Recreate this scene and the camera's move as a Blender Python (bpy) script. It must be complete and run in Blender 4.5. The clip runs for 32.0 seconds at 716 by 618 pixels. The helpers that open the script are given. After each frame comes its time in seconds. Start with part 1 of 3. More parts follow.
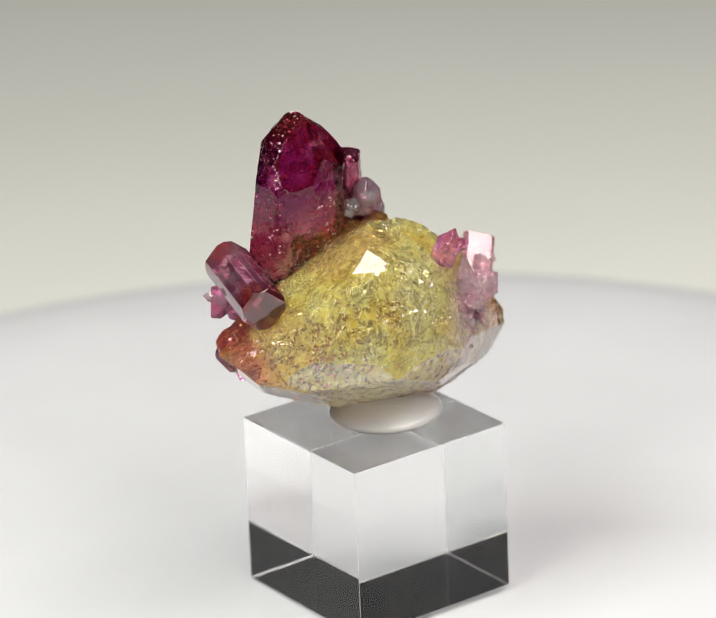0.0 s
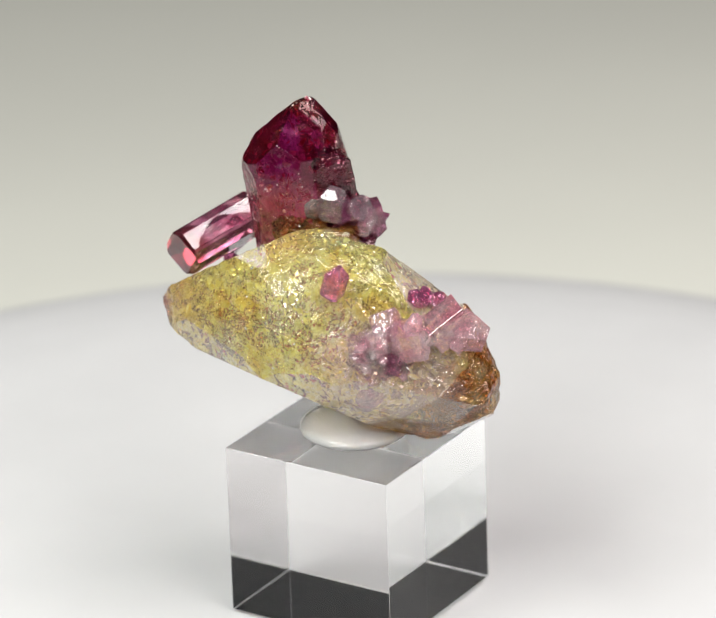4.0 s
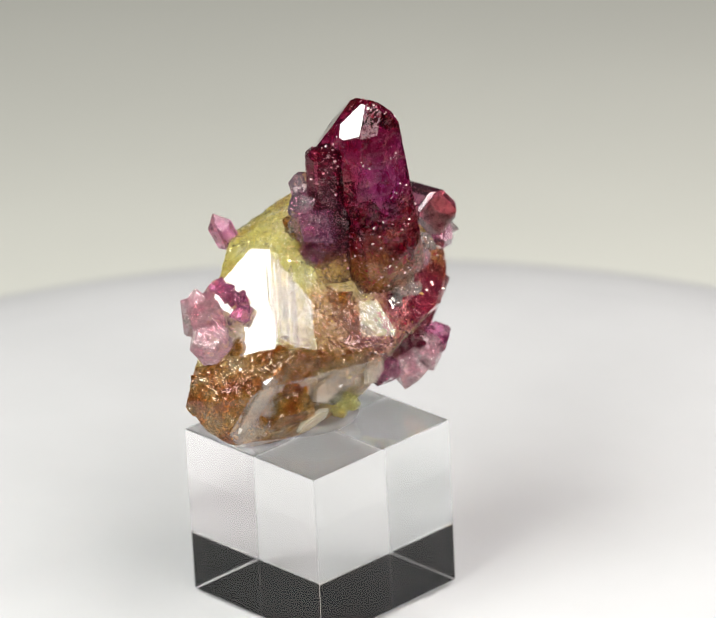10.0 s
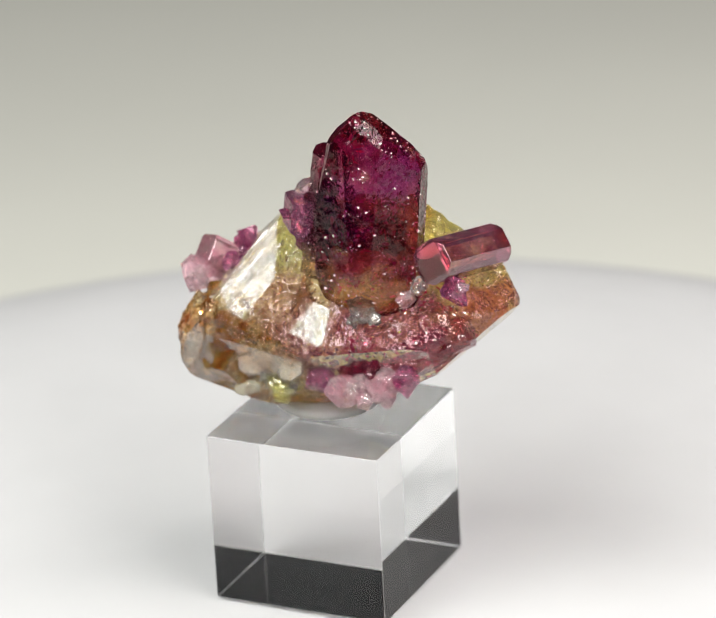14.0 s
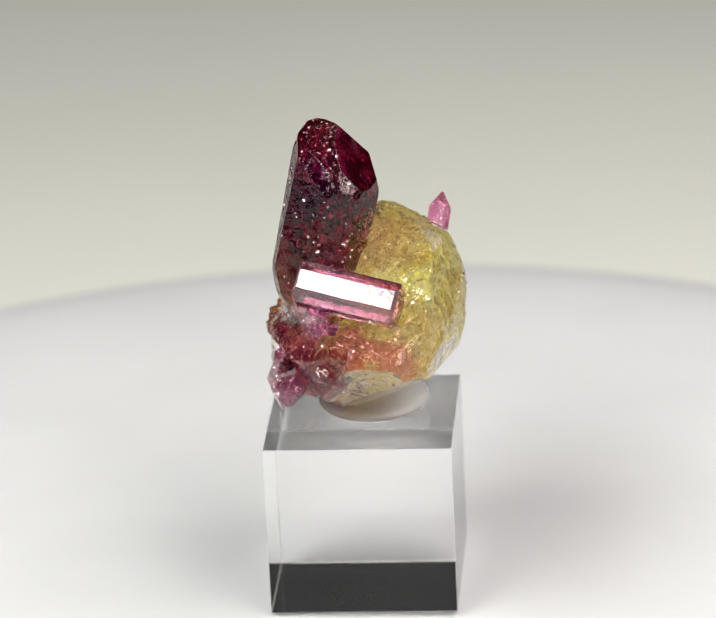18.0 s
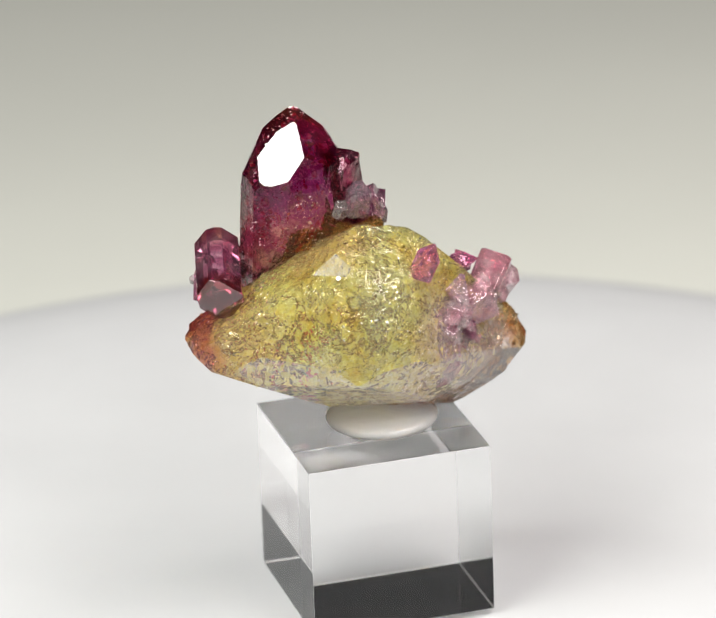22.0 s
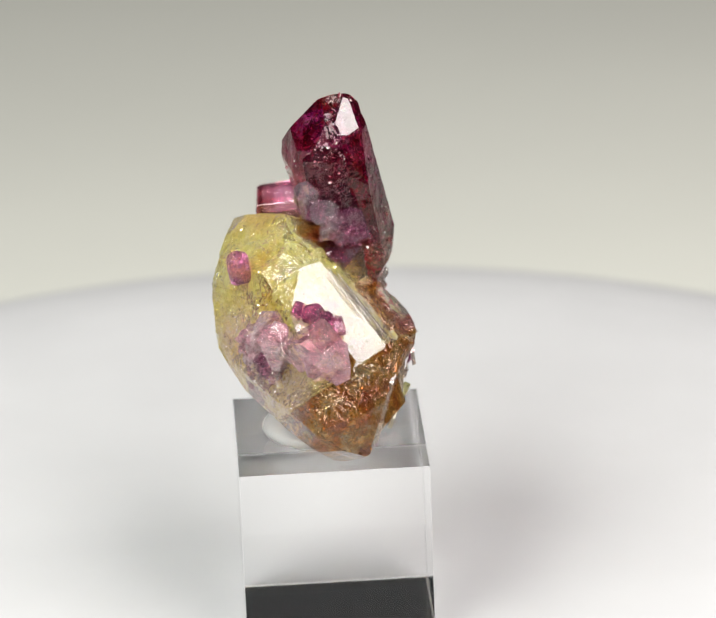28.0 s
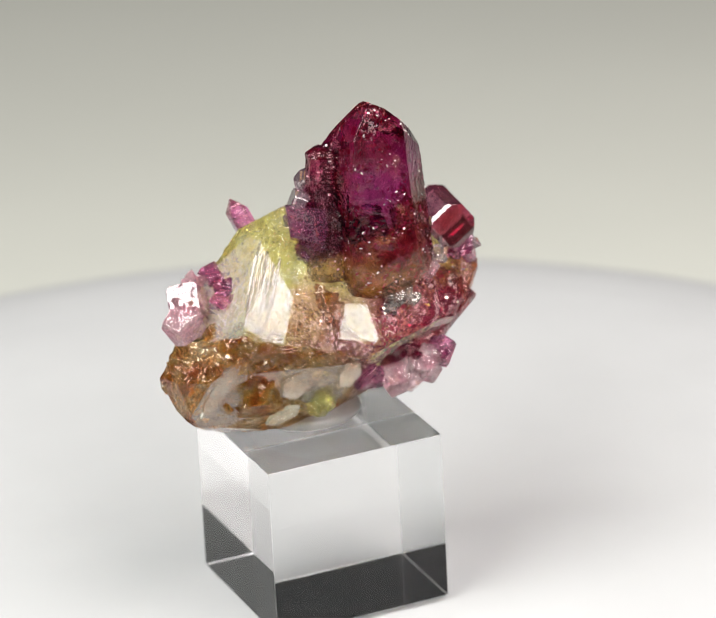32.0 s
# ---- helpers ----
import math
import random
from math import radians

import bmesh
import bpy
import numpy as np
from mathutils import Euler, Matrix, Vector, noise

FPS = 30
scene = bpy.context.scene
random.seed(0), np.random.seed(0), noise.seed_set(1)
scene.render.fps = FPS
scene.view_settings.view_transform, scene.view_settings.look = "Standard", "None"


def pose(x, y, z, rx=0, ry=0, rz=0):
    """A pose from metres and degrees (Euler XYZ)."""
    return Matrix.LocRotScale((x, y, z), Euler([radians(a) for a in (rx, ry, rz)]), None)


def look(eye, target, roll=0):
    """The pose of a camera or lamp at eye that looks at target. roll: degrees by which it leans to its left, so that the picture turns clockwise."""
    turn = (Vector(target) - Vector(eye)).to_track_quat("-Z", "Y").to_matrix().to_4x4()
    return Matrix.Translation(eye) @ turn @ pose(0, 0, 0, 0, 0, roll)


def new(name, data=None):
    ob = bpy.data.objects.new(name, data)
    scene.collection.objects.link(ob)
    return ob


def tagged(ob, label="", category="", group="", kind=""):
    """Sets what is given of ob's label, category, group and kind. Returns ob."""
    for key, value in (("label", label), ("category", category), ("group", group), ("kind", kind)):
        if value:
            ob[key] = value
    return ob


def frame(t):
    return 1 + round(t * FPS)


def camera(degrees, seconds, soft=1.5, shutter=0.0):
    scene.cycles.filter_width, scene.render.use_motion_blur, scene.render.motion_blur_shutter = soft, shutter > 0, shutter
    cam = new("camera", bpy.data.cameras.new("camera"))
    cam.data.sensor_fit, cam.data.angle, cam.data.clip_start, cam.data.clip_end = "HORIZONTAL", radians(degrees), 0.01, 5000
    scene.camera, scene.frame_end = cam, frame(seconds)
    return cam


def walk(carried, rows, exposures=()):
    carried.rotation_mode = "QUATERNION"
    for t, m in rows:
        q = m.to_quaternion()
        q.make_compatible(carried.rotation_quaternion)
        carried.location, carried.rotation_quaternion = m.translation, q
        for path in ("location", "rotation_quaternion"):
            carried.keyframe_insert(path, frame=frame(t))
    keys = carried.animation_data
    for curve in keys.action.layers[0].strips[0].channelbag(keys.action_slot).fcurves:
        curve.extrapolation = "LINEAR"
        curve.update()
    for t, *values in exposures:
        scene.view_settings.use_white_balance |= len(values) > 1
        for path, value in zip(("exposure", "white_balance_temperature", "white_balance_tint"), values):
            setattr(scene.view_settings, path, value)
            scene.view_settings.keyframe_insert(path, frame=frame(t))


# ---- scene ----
cam = camera(8.847, 32.0, soft=1.1)
EYE, AIM = (0.00243, -0.56635, 0.27524), (0.00243, 0.0, 0.04012)
VIEW = look(EYE, AIM, -2.57)
walk(cam, [(0, VIEW), (32, VIEW)], exposures=[(0, 0.0), (32, 0.0)])
cam.data.dof.use_dof, cam.data.dof.focus_distance, cam.data.dof.aperture_fstop = True, 0.598, 30.0

# ---- light: LED panels of the photo desk, in an otherwise dark room ----
world = bpy.data.worlds.new("room_air")
world.use_nodes = True
world.node_tree.nodes["Background"].inputs[0].default_value = (0.55, 0.6, 0.68, 1)
world.node_tree.nodes["Background"].inputs[1].default_value = 0.03
scene.world = world


def panel(place, watts, colour, size):
    """A long LED panel over one side of the table."""
    data = bpy.data.lights.new("led_panel", "AREA")
    data.shape, data.size, data.size_y, data.energy, data.color = "RECTANGLE", size[0], size[1], watts, colour
    new("led_panel", data).matrix_world = place


panel(pose(-0.248, -0.28, 0.42, 0, -10, 0), 5.35, (0.98, 1.0, 0.96), (0.22, 0.53))
panel(pose(0.248, -0.28, 0.42, 0, 10, 0), 5.35, (1.0, 0.955, 0.93), (0.30, 0.70))

# ---- helpers of this scene ----
MM = 0.001
TOP = 0.0240          # height of the acrylic block
SPIN = -17.2697       # degrees a second


def part(name, bm, material, parent=None, label="", smooth=False):
    """Links a bmesh as one mesh object."""
    me = bpy.data.meshes.new(name)
    bm.normal_update()
    bm.to_mesh(me)
    bm.free()
    for f in me.polygons:
        f.use_smooth = smooth
    if material:
        me.materials.append(material)
    ob = new(name, me)
    if parent:
        ob.parent = parent
    if label:
        ob["label"] = label
    return ob


def way(az, el):
    a, e = radians(az), radians(el)
    return Vector((math.cos(e) * math.cos(a), math.cos(e) * math.sin(a), math.sin(e)))


def cut(bm, co, no):
    bmesh.ops.bisect_plane(bm, geom=bm.verts[:] + bm.edges[:] + bm.faces[:], dist=1e-9, plane_co=co, plane_no=no, clear_outer=True)
    rim = [e for e in bm.edges if e.is_boundary]
    if rim:
        bmesh.ops.holes_fill(bm, edges=rim, sides=0)


def soften(bm, size):
    bmesh.ops.remove_doubles(bm, verts=bm.verts[:], dist=size * 1.5)
    bmesh.ops.dissolve_limit(bm, angle_limit=0.02, verts=bm.verts[:], edges=bm.edges[:])
    bmesh.ops.bevel(bm, geom=bm.edges[:], offset=size, segments=1, profile=0.5, affect="EDGES", clamp_overlap=True)


def facets(centre, faces, bevel=0.10):
    """A crystal from its faces: (azimuth, elevation, distance in mm) round a centre in mm."""
    bm = bmesh.new()
    c = Vector(centre) * MM
    bmesh.ops.create_cube(bm, size=0.12, matrix=Matrix.Translation(c))
    for az, el, d in faces:
        n = way(az, el)
        cut(bm, c + n * d * MM, n)
    if bevel:
        soften(bm, bevel * MM)
    return bm


def worn(centre, faces, low, high, seed):
    """The faces of a crystal, and small ones where its sharp corners are knocked off by an uneven amount (mm)."""
    rnd = random.Random(seed)
    bm = facets(centre, faces, 0)
    bmesh.ops.remove_doubles(bm, verts=bm.verts[:], dist=0.0003)
    bm.normal_update()
    more = []
    for v in sorted(bm.verts, key=lambda p: (round(p.co.z, 6), round(p.co.x, 6))):
        n = sum((f.normal for f in v.link_faces), Vector()).normalized()
        n = (n + Vector((rnd.gauss(0, 0.08), rnd.gauss(0, 0.08), rnd.gauss(0, 0.08)))).normalized()
        d = n.dot(v.co / MM - Vector(centre)) - rnd.uniform(low, high)
        more.append((math.degrees(math.atan2(n.y, n.x)), math.degrees(math.asin(n.z)), d))
    bm.free()
    return faces + more


def prism(length, a, b, chamfer=0.25, roof=40, roof2=None, blunt=0.3, bevel=0.06, foot=True):
    """A tetragonal crystal along +z from 0, a by b mm across, edges cut, ending in a blunt pyramid."""
    bm = bmesh.new()
    bmesh.ops.create_cube(bm, size=0.12, matrix=Matrix.Translation((0, 0, 0.06 if foot else 0)))
    for n, d in (((1, 0, 0), a), ((-1, 0, 0), a), ((0, 1, 0), b), ((0, -1, 0), b)):
        cut(bm, Vector(n) * d * 0.5 * MM, Vector(n))
    if chamfer:
        for sx in (1, -1):
            for sy in (1, -1):
                n = Vector((b * sx, a * sy, 0)).normalized()
                corner = Vector((a * sx, b * sy, 0)) * 0.5 * MM
                cut(bm, corner - n * chamfer * min(a, b) * 0.5 * MM, n)
    r = radians(roof)
    r2 = radians(roof2 if roof2 is not None else roof)
    apex = Vector((0, 0, length * MM))
    for end in ((1,) if foot else (1, -1)):
        tip = apex if end > 0 else -apex
        for n in ((math.sin(r), 0, math.cos(r)), (-math.sin(r), 0, math.cos(r)), (0, math.sin(r2), math.cos(r2)), (0, -math.sin(r2), math.cos(r2))):
            cut(bm, tip, Vector((n[0], n[1], n[2] * end)))
        if blunt:
            cut(bm, tip - Vector((0, 0, end * blunt * min(a, b) * 0.5 * MM)), Vector((0, 0, end)))
    if bevel:
        soften(bm, bevel * MM)
    return bm


def at(bm, base, axis, spin=0, side=None):
    """Moves a crystal built along +z to a base point (mm), pointing along axis, turned about it; side: where its x face looks."""
    if side:
        z = Vector(axis).normalized()
        x = Vector(side)
        x = (x - z * x.dot(z)).normalized()
        y = z.cross(x)
        q = Matrix((x, y, z)).transposed().to_4x4()
        bmesh.ops.transform(bm, matrix=Matrix.Translation(Vector(base) * MM) @ q @ pose(0, 0, 0, 0, 0, spin), verts=bm.verts)
        return bm
    q = Vector(axis).normalized().to_track_quat("Z", "Y").to_matrix().to_4x4()
    bmesh.ops.transform(bm, matrix=Matrix.Translation(Vector(base) * MM) @ q @ pose(0, 0, 0, 0, 0, spin), verts=bm.verts)
    return bm


def chunk(centre, radii, seed, count=14, bevel=0.04):
    """A small broken or stunted crystal: a convex lump with a few flat faces."""
    rnd = random.Random(seed)
    bm = bmesh.new()
    bmesh.ops.create_cube(bm, size=6)
    for i in range(count):
        z = 1 - 2 * (i + 0.5) / count
        a = i * 2.39996 + rnd.uniform(-0.35, 0.35)
        h = math.sqrt(1 - z * z)
        n = Vector((h * math.cos(a), h * math.sin(a), z + rnd.uniform(-0.15, 0.15))).normalized()
        cut(bm, n * rnd.uniform(0.62, 1.02), n)
    m = Matrix.Translation(Vector(centre) * MM) @ Euler([rnd.uniform(0, 6.28) for _ in range(3)]).to_matrix().to_4x4() if len(set(radii)) == 1 else Matrix.Translation(Vector(centre) * MM)
    bmesh.ops.transform(bm, matrix=m @ Matrix.Diagonal((*(Vector(radii) * MM), 1)), verts=bm.verts)
    soften(bm, bevel * MM)
    return bm


def etch(bm, step, amount, smooth_ways=(), cell=1.3, seed=0, where=None):
    """Cuts the faces fine and makes them uneven, in small tilted steps; faces towards smooth_ways stay flat."""
    bmesh.ops.remove_doubles(bm, verts=bm.verts[:], dist=0.00012)
    bmesh.ops.triangulate(bm, faces=bm.faces[:])
    for _ in range(7):
        long = [e for e in bm.edges if e.calc_length() > step * MM]
        if not long:
            break
        bmesh.ops.subdivide_edges(bm, edges=long, cuts=1)
        bmesh.ops.triangulate(bm, faces=bm.faces[:])
    bm.normal_update()
    flat = [way(*w) for w in smooth_ways]
    keep = {}
    for f in bm.faces:
        f.material_index = 1 if flat and max(f.normal.dot(w) for w in flat) > 0.985 and (not where or where(f.calc_center_median() / MM, f.normal)) else 0
    for v in bm.verts:
        keep[v] = 0.0 if any(f.material_index for f in v.link_faces) else (2.2 if where and not where(v.co / MM, v.normal) else 1.0)
    off = Vector((seed * 3.1, seed * 1.7, seed * 2.3))
    for v in bm.verts:
        p = v.co / MM
        d, pts = noise.voronoi(p / cell + off)
        centre = pts[0]
        tilt = noise.noise_vector(Vector(centre) * 7.7)
        local = p / cell + off - Vector(centre)
        h = 0.55 * tilt.dot(local) + 0.5 * noise.noise(p * 0.55 + off) + 0.25 * noise.noise(Vector(centre) * 5.1)
        _, small = noise.voronoi(p * 2.6 / cell + off)
        h += 0.30 * noise.noise_vector(Vector(small[0]) * 9.1).dot(p * 2.6 / cell + off - Vector(small[0]))
        v.co += v.normal * h * amount * keep[v] * MM
    return bm


def flakes(centre, faces, count, seed, low, high, skin=0.3, deep=3.5, keep=None):
    """Small flat glints (inclusions and healed cracks) scattered inside a crystal, most of them near its faces."""
    rnd = random.Random(seed)
    verts, polys = [], []
    lo = [centre[i] - 26 for i in range(3)]
    tries = 0
    ways = [(way(az, el), d) for az, el, d in faces]
    c = Vector(centre)
    while len(polys) < count and tries < count * 400:
        tries += 1
        x = Vector([lo[i] + 52 * rnd.random() for i in range(3)])
        depth = min(d - (x - c).dot(n) for n, d in ways)
        if depth < skin or depth > deep or (keep and not keep(x)):
            continue
        s = low + (high - low) * rnd.random() ** 3
        q = Euler([rnd.uniform(0, 6.28) for _ in range(3)]).to_matrix()
        k = rnd.randint(3, 5)
        stretch = rnd.uniform(0.3, 1.0)
        at0 = len(verts)
        for j in range(k):
            a = 2 * math.pi * (j + rnd.uniform(-0.3, 0.3)) / k
            verts.append((x + q @ Vector((s * math.cos(a), s * stretch * math.sin(a), s * 0.15 * rnd.uniform(-1, 1)))) * MM)
        polys.append(list(range(at0, at0 + k)))
    bm = bmesh.new()
    vs = [bm.verts.new(v) for v in verts]
    for f in polys:
        bm.faces.new([vs[i] for i in f])
    return bm


def specks(ob, count, seed, low, high, sink=0.06, keep=None):
    """Small chips standing in the uneven faces of a crystal; pale ones imitate glints."""
    rnd = random.Random(seed)
    me = ob.data
    faces = [f for f in me.polygons if f.material_index == 0 and (not keep or keep(f.center / MM))]
    weights = [f.area for f in faces]
    bm = bmesh.new()
    for f in rnd.choices(faces, weights, k=count):
        vs = [me.vertices[i].co for i in f.vertices]
        a, b = rnd.random(), rnd.random()
        if a + b > 1:
            a, b = 1 - a, 1 - b
        x = vs[0] + (vs[1] - vs[0]) * a + (vs[2] - vs[0]) * b - f.normal * sink * MM * rnd.random()
        s = (low + (high - low) * rnd.random() ** 2.5) * MM
        lean = (f.normal + Vector((rnd.gauss(0, 0.45), rnd.gauss(0, 0.45), rnd.gauss(0, 0.45)))).normalized()
        q = lean.to_track_quat("Z", "Y").to_matrix()
        k, turn, stretch = rnd.randint(3, 5), rnd.uniform(0, 6.28), rnd.uniform(0.35, 1.0)
        bm.faces.new([bm.verts.new(x + q @ Vector((s * math.cos(turn + 6.283 * j / k), s * stretch * math.sin(turn + 6.283 * j / k), 0))) for j in range(k)])
    return bm


def clustered(x):
    """Glints gather in cloudy patches."""
    return noise.noise(x * 0.33) > 0.08


def shard(centre, facing, turn, a, b, thick, seed):
    """A flat glassy plate of uneven outline lying on a face; sizes in mm."""
    rnd = random.Random(seed)
    bm = bmesh.new()
    ring = [bm.verts.new((a * math.cos(6.283 * j / 6) * rnd.uniform(0.8, 1.1), b * math.sin(6.283 * j / 6) * rnd.uniform(0.8, 1.1), 0)) for j in range(6)]
    f = bm.faces.new(ring)
    top = bmesh.ops.extrude_face_region(bm, geom=[f])["geom"]
    for v in top:
        if isinstance(v, bmesh.types.BMVert):
            v.co = Vector((v.co.x * 0.92, v.co.y * 0.9, thick))
    bmesh.ops.recalc_face_normals(bm, faces=bm.faces)
    bmesh.ops.scale(bm, vec=(MM, MM, MM), verts=bm.verts)
    return at(bm, centre, facing, turn, Vector((0, 0, 1)))


# ---- materials ----
def nodes_of(name):
    m = bpy.data.materials.new(name)
    m.use_nodes = True
    return m, m.node_tree.nodes, m.node_tree.links, m.node_tree.nodes["Principled BSDF"]


def noise_node(nodes, links, scale, detail=4, kind="ShaderNodeTexNoise"):
    tc = nodes.new("ShaderNodeTexCoord")
    n = nodes.new(kind)
    n.inputs["Scale"].default_value = scale
    if kind == "ShaderNodeTexNoise":
        n.inputs["Detail"].default_value = detail
    links.new(tc.outputs["Object"], n.inputs["Vector"])
    return n


def ramp_node(nodes, links, source, stops):
    r = nodes.new("ShaderNodeValToRGB")
    while len(r.color_ramp.elements) < len(stops):
        r.color_ramp.elements.new(0.5)
    for e, (pos, col) in zip(r.color_ramp.elements, stops):
        e.position, e.color = pos, (*col, 1)
    links.new(source, r.inputs["Fac"])
    return r


def mix_node(nodes, links, fac, a, b):
    m = nodes.new("ShaderNodeMix")
    m.data_type = "RGBA"
    links.new(fac, m.inputs["Factor"])
    for s, v in ((m.inputs["A"], a), (m.inputs["B"], b)):
        if isinstance(v, tuple):
            s.default_value = (*v, 1)
        else:
            links.new(v, s)
    return m.outputs["Result"]


def zone(nodes, links, centre, radius, soft, wobble=0.003):
    """1 near a point of the specimen (mm), 0 away from it, with an uneven rim."""
    tc = nodes.new("ShaderNodeTexCoord")
    n = nodes.new("ShaderNodeTexNoise")
    n.inputs["Scale"].default_value, n.inputs["Detail"].default_value = 260, 5
    links.new(tc.outputs["Object"], n.inputs["Vector"])
    sub = nodes.new("ShaderNodeVectorMath")
    sub.operation = "SUBTRACT"
    links.new(tc.outputs["Object"], sub.inputs[0])
    sub.inputs[1].default_value = Vector(centre) * MM
    ln = nodes.new("ShaderNodeVectorMath")
    ln.operation = "LENGTH"
    links.new(sub.outputs[0], ln.inputs[0])
    wob = nodes.new("ShaderNodeMath")
    wob.operation = "MULTIPLY_ADD"
    links.new(n.outputs["Fac"], wob.inputs[0])
    wob.inputs[1].default_value = wobble * 2
    links.new(ln.outputs["Value"], wob.inputs[2])
    mr = nodes.new("ShaderNodeMapRange")
    mr.interpolation_type = "SMOOTHSTEP"
    links.new(wob.outputs[0], mr.inputs["Value"])
    mr.inputs["From Min"].default_value, mr.inputs["From Max"].default_value = radius * MM + wobble, (radius + soft) * MM + wobble
    mr.inputs["To Min"].default_value, mr.inputs["To Max"].default_value = 1, 0
    return mr.outputs["Result"]


def math_node(nodes, links, op, a, b):
    m = nodes.new("ShaderNodeMath")
    m.operation = op
    for s, v in zip(m.inputs, (a, b)):
        if isinstance(v, (int, float)):
            s.default_value = v
        else:
            links.new(v, s)
    return m.outputs[0]


def cleavage(nodes, links, size, slope, along=1.0):
    """Height in mm of a surface broken into small tilted flats of the given size, and the flats' random shade."""
    v = noise_node(nodes, links, 1000 / size, 0, "ShaderNodeTexVoronoi")
    if along != 1.0:
        grain = nodes.new("ShaderNodeMapping")
        grain.inputs["Scale"].default_value = (1, 1, along)
        grain.inputs["Rotation"].default_value = (0.19, 0.14, 0)
        links.new(v.inputs["Vector"].links[0].from_socket, grain.inputs[0])
        links.new(grain.outputs[0], v.inputs["Vector"])
    off = nodes.new("ShaderNodeVectorMath")
    off.operation = "SUBTRACT"
    links.new(v.inputs["Vector"].links[0].from_socket, off.inputs[0])
    links.new(v.outputs["Position"], off.inputs[1])
    tilt = nodes.new("ShaderNodeVectorMath")
    tilt.operation = "SUBTRACT"
    links.new(v.outputs["Color"], tilt.inputs[0])
    tilt.inputs[1].default_value = (0.5, 0.5, 0.5)
    dot = nodes.new("ShaderNodeVectorMath")
    dot.operation = "DOT_PRODUCT"
    links.new(off.outputs[0], dot.inputs[0])
    links.new(tilt.outputs[0], dot.inputs[1])
    return math_node(nodes, links, "MULTIPLY", dot.outputs["Value"], slope * 1000), v.outputs["Color"]


def gem(name, stops, transmission=0.8, rough=0.05, ior=1.6, coat=0.0, spec=0.5, scale=420, bump=0.2, bump_scale=1400, zones=(), flats=(), coat_ior=1.7, along=1.0):
    m, nodes, links, bsdf = nodes_of(name)
    n = noise_node(nodes, links, scale, 6)
    colour = ramp_node(nodes, links, n.outputs["Fac"], stops).outputs["Color"]
    for centre, radius, soft, tint in zones:
        colour = mix_node(nodes, links, zone(nodes, links, centre, radius, soft), colour, tint)
    height = None
    for size, slope in flats:
        h, shade = cleavage(nodes, links, size, slope, along)
        height = h if height is None else math_node(nodes, links, "ADD", height, h)
        # each flat's colour is scaled at random, imitating unevenly lit facets
        sep = nodes.new("ShaderNodeSeparateColor")
        links.new(shade, sep.inputs[0])
        k = math_node(nodes, links, "MULTIPLY_ADD", sep.outputs[1], 0.36 if size > 0.8 else 0.44)
        k.node.inputs[2].default_value = 0.84 if size > 0.8 else 0.80
        mul = nodes.new("ShaderNodeVectorMath")
        mul.operation = "SCALE"
        links.new(colour, mul.inputs[0])
        links.new(k, mul.inputs["Scale"])
        colour = mul.outputs[0]
    bsdf.inputs["Transmission Weight"].default_value = transmission
    links.new(colour, bsdf.inputs["Base Color"])
    bsdf.inputs["IOR"].default_value = ior
    bsdf.inputs["Roughness"].default_value = rough
    bsdf.inputs["Specular IOR Level"].default_value = spec
    bsdf.inputs["Coat Weight"].default_value, bsdf.inputs["Coat Roughness"].default_value, bsdf.inputs["Coat IOR"].default_value = coat, 0.02, coat_ior
    if bump:
        b = nodes.new("ShaderNodeBump")
        b.inputs["Strength"].default_value, b.inputs["Distance"].default_value = bump, 0.0002
        links.new(noise_node(nodes, links, bump_scale, 3).outputs["Fac"], b.inputs["Height"])
        if height is not None:
            c = nodes.new("ShaderNodeBump")
            c.inputs["Strength"].default_value, c.inputs["Distance"].default_value = 1.0, 0.001
            links.new(height, c.inputs["Height"])
            links.new(c.outputs["Normal"], b.inputs["Normal"])
        links.new(b.outputs["Normal"], bsdf.inputs["Normal"])
        links.new(b.outputs["Normal"], bsdf.inputs["Coat Normal"])
    return m


def plain(name, stops, rough=0.5, scale=60, bump=0.0, bump_scale=800, spec=0.5, metal=0.0):
    m, nodes, links, bsdf = nodes_of(name)
    n = noise_node(nodes, links, scale, 6)
    links.new(ramp_node(nodes, links, n.outputs["Fac"], stops).outputs["Color"], bsdf.inputs["Base Color"])
    bsdf.inputs["Roughness"].default_value = rough
    bsdf.inputs["Specular IOR Level"].default_value = spec
    bsdf.inputs["Metallic"].default_value = metal
    if bump:
        b = nodes.new("ShaderNodeBump")
        b.inputs["Strength"].default_value, b.inputs["Distance"].default_value = bump, 0.0003
        links.new(noise_node(nodes, links, bump_scale, 4).outputs["Fac"], b.inputs["Height"])
        links.new(b.outputs["Normal"], bsdf.inputs["Normal"])
    return m


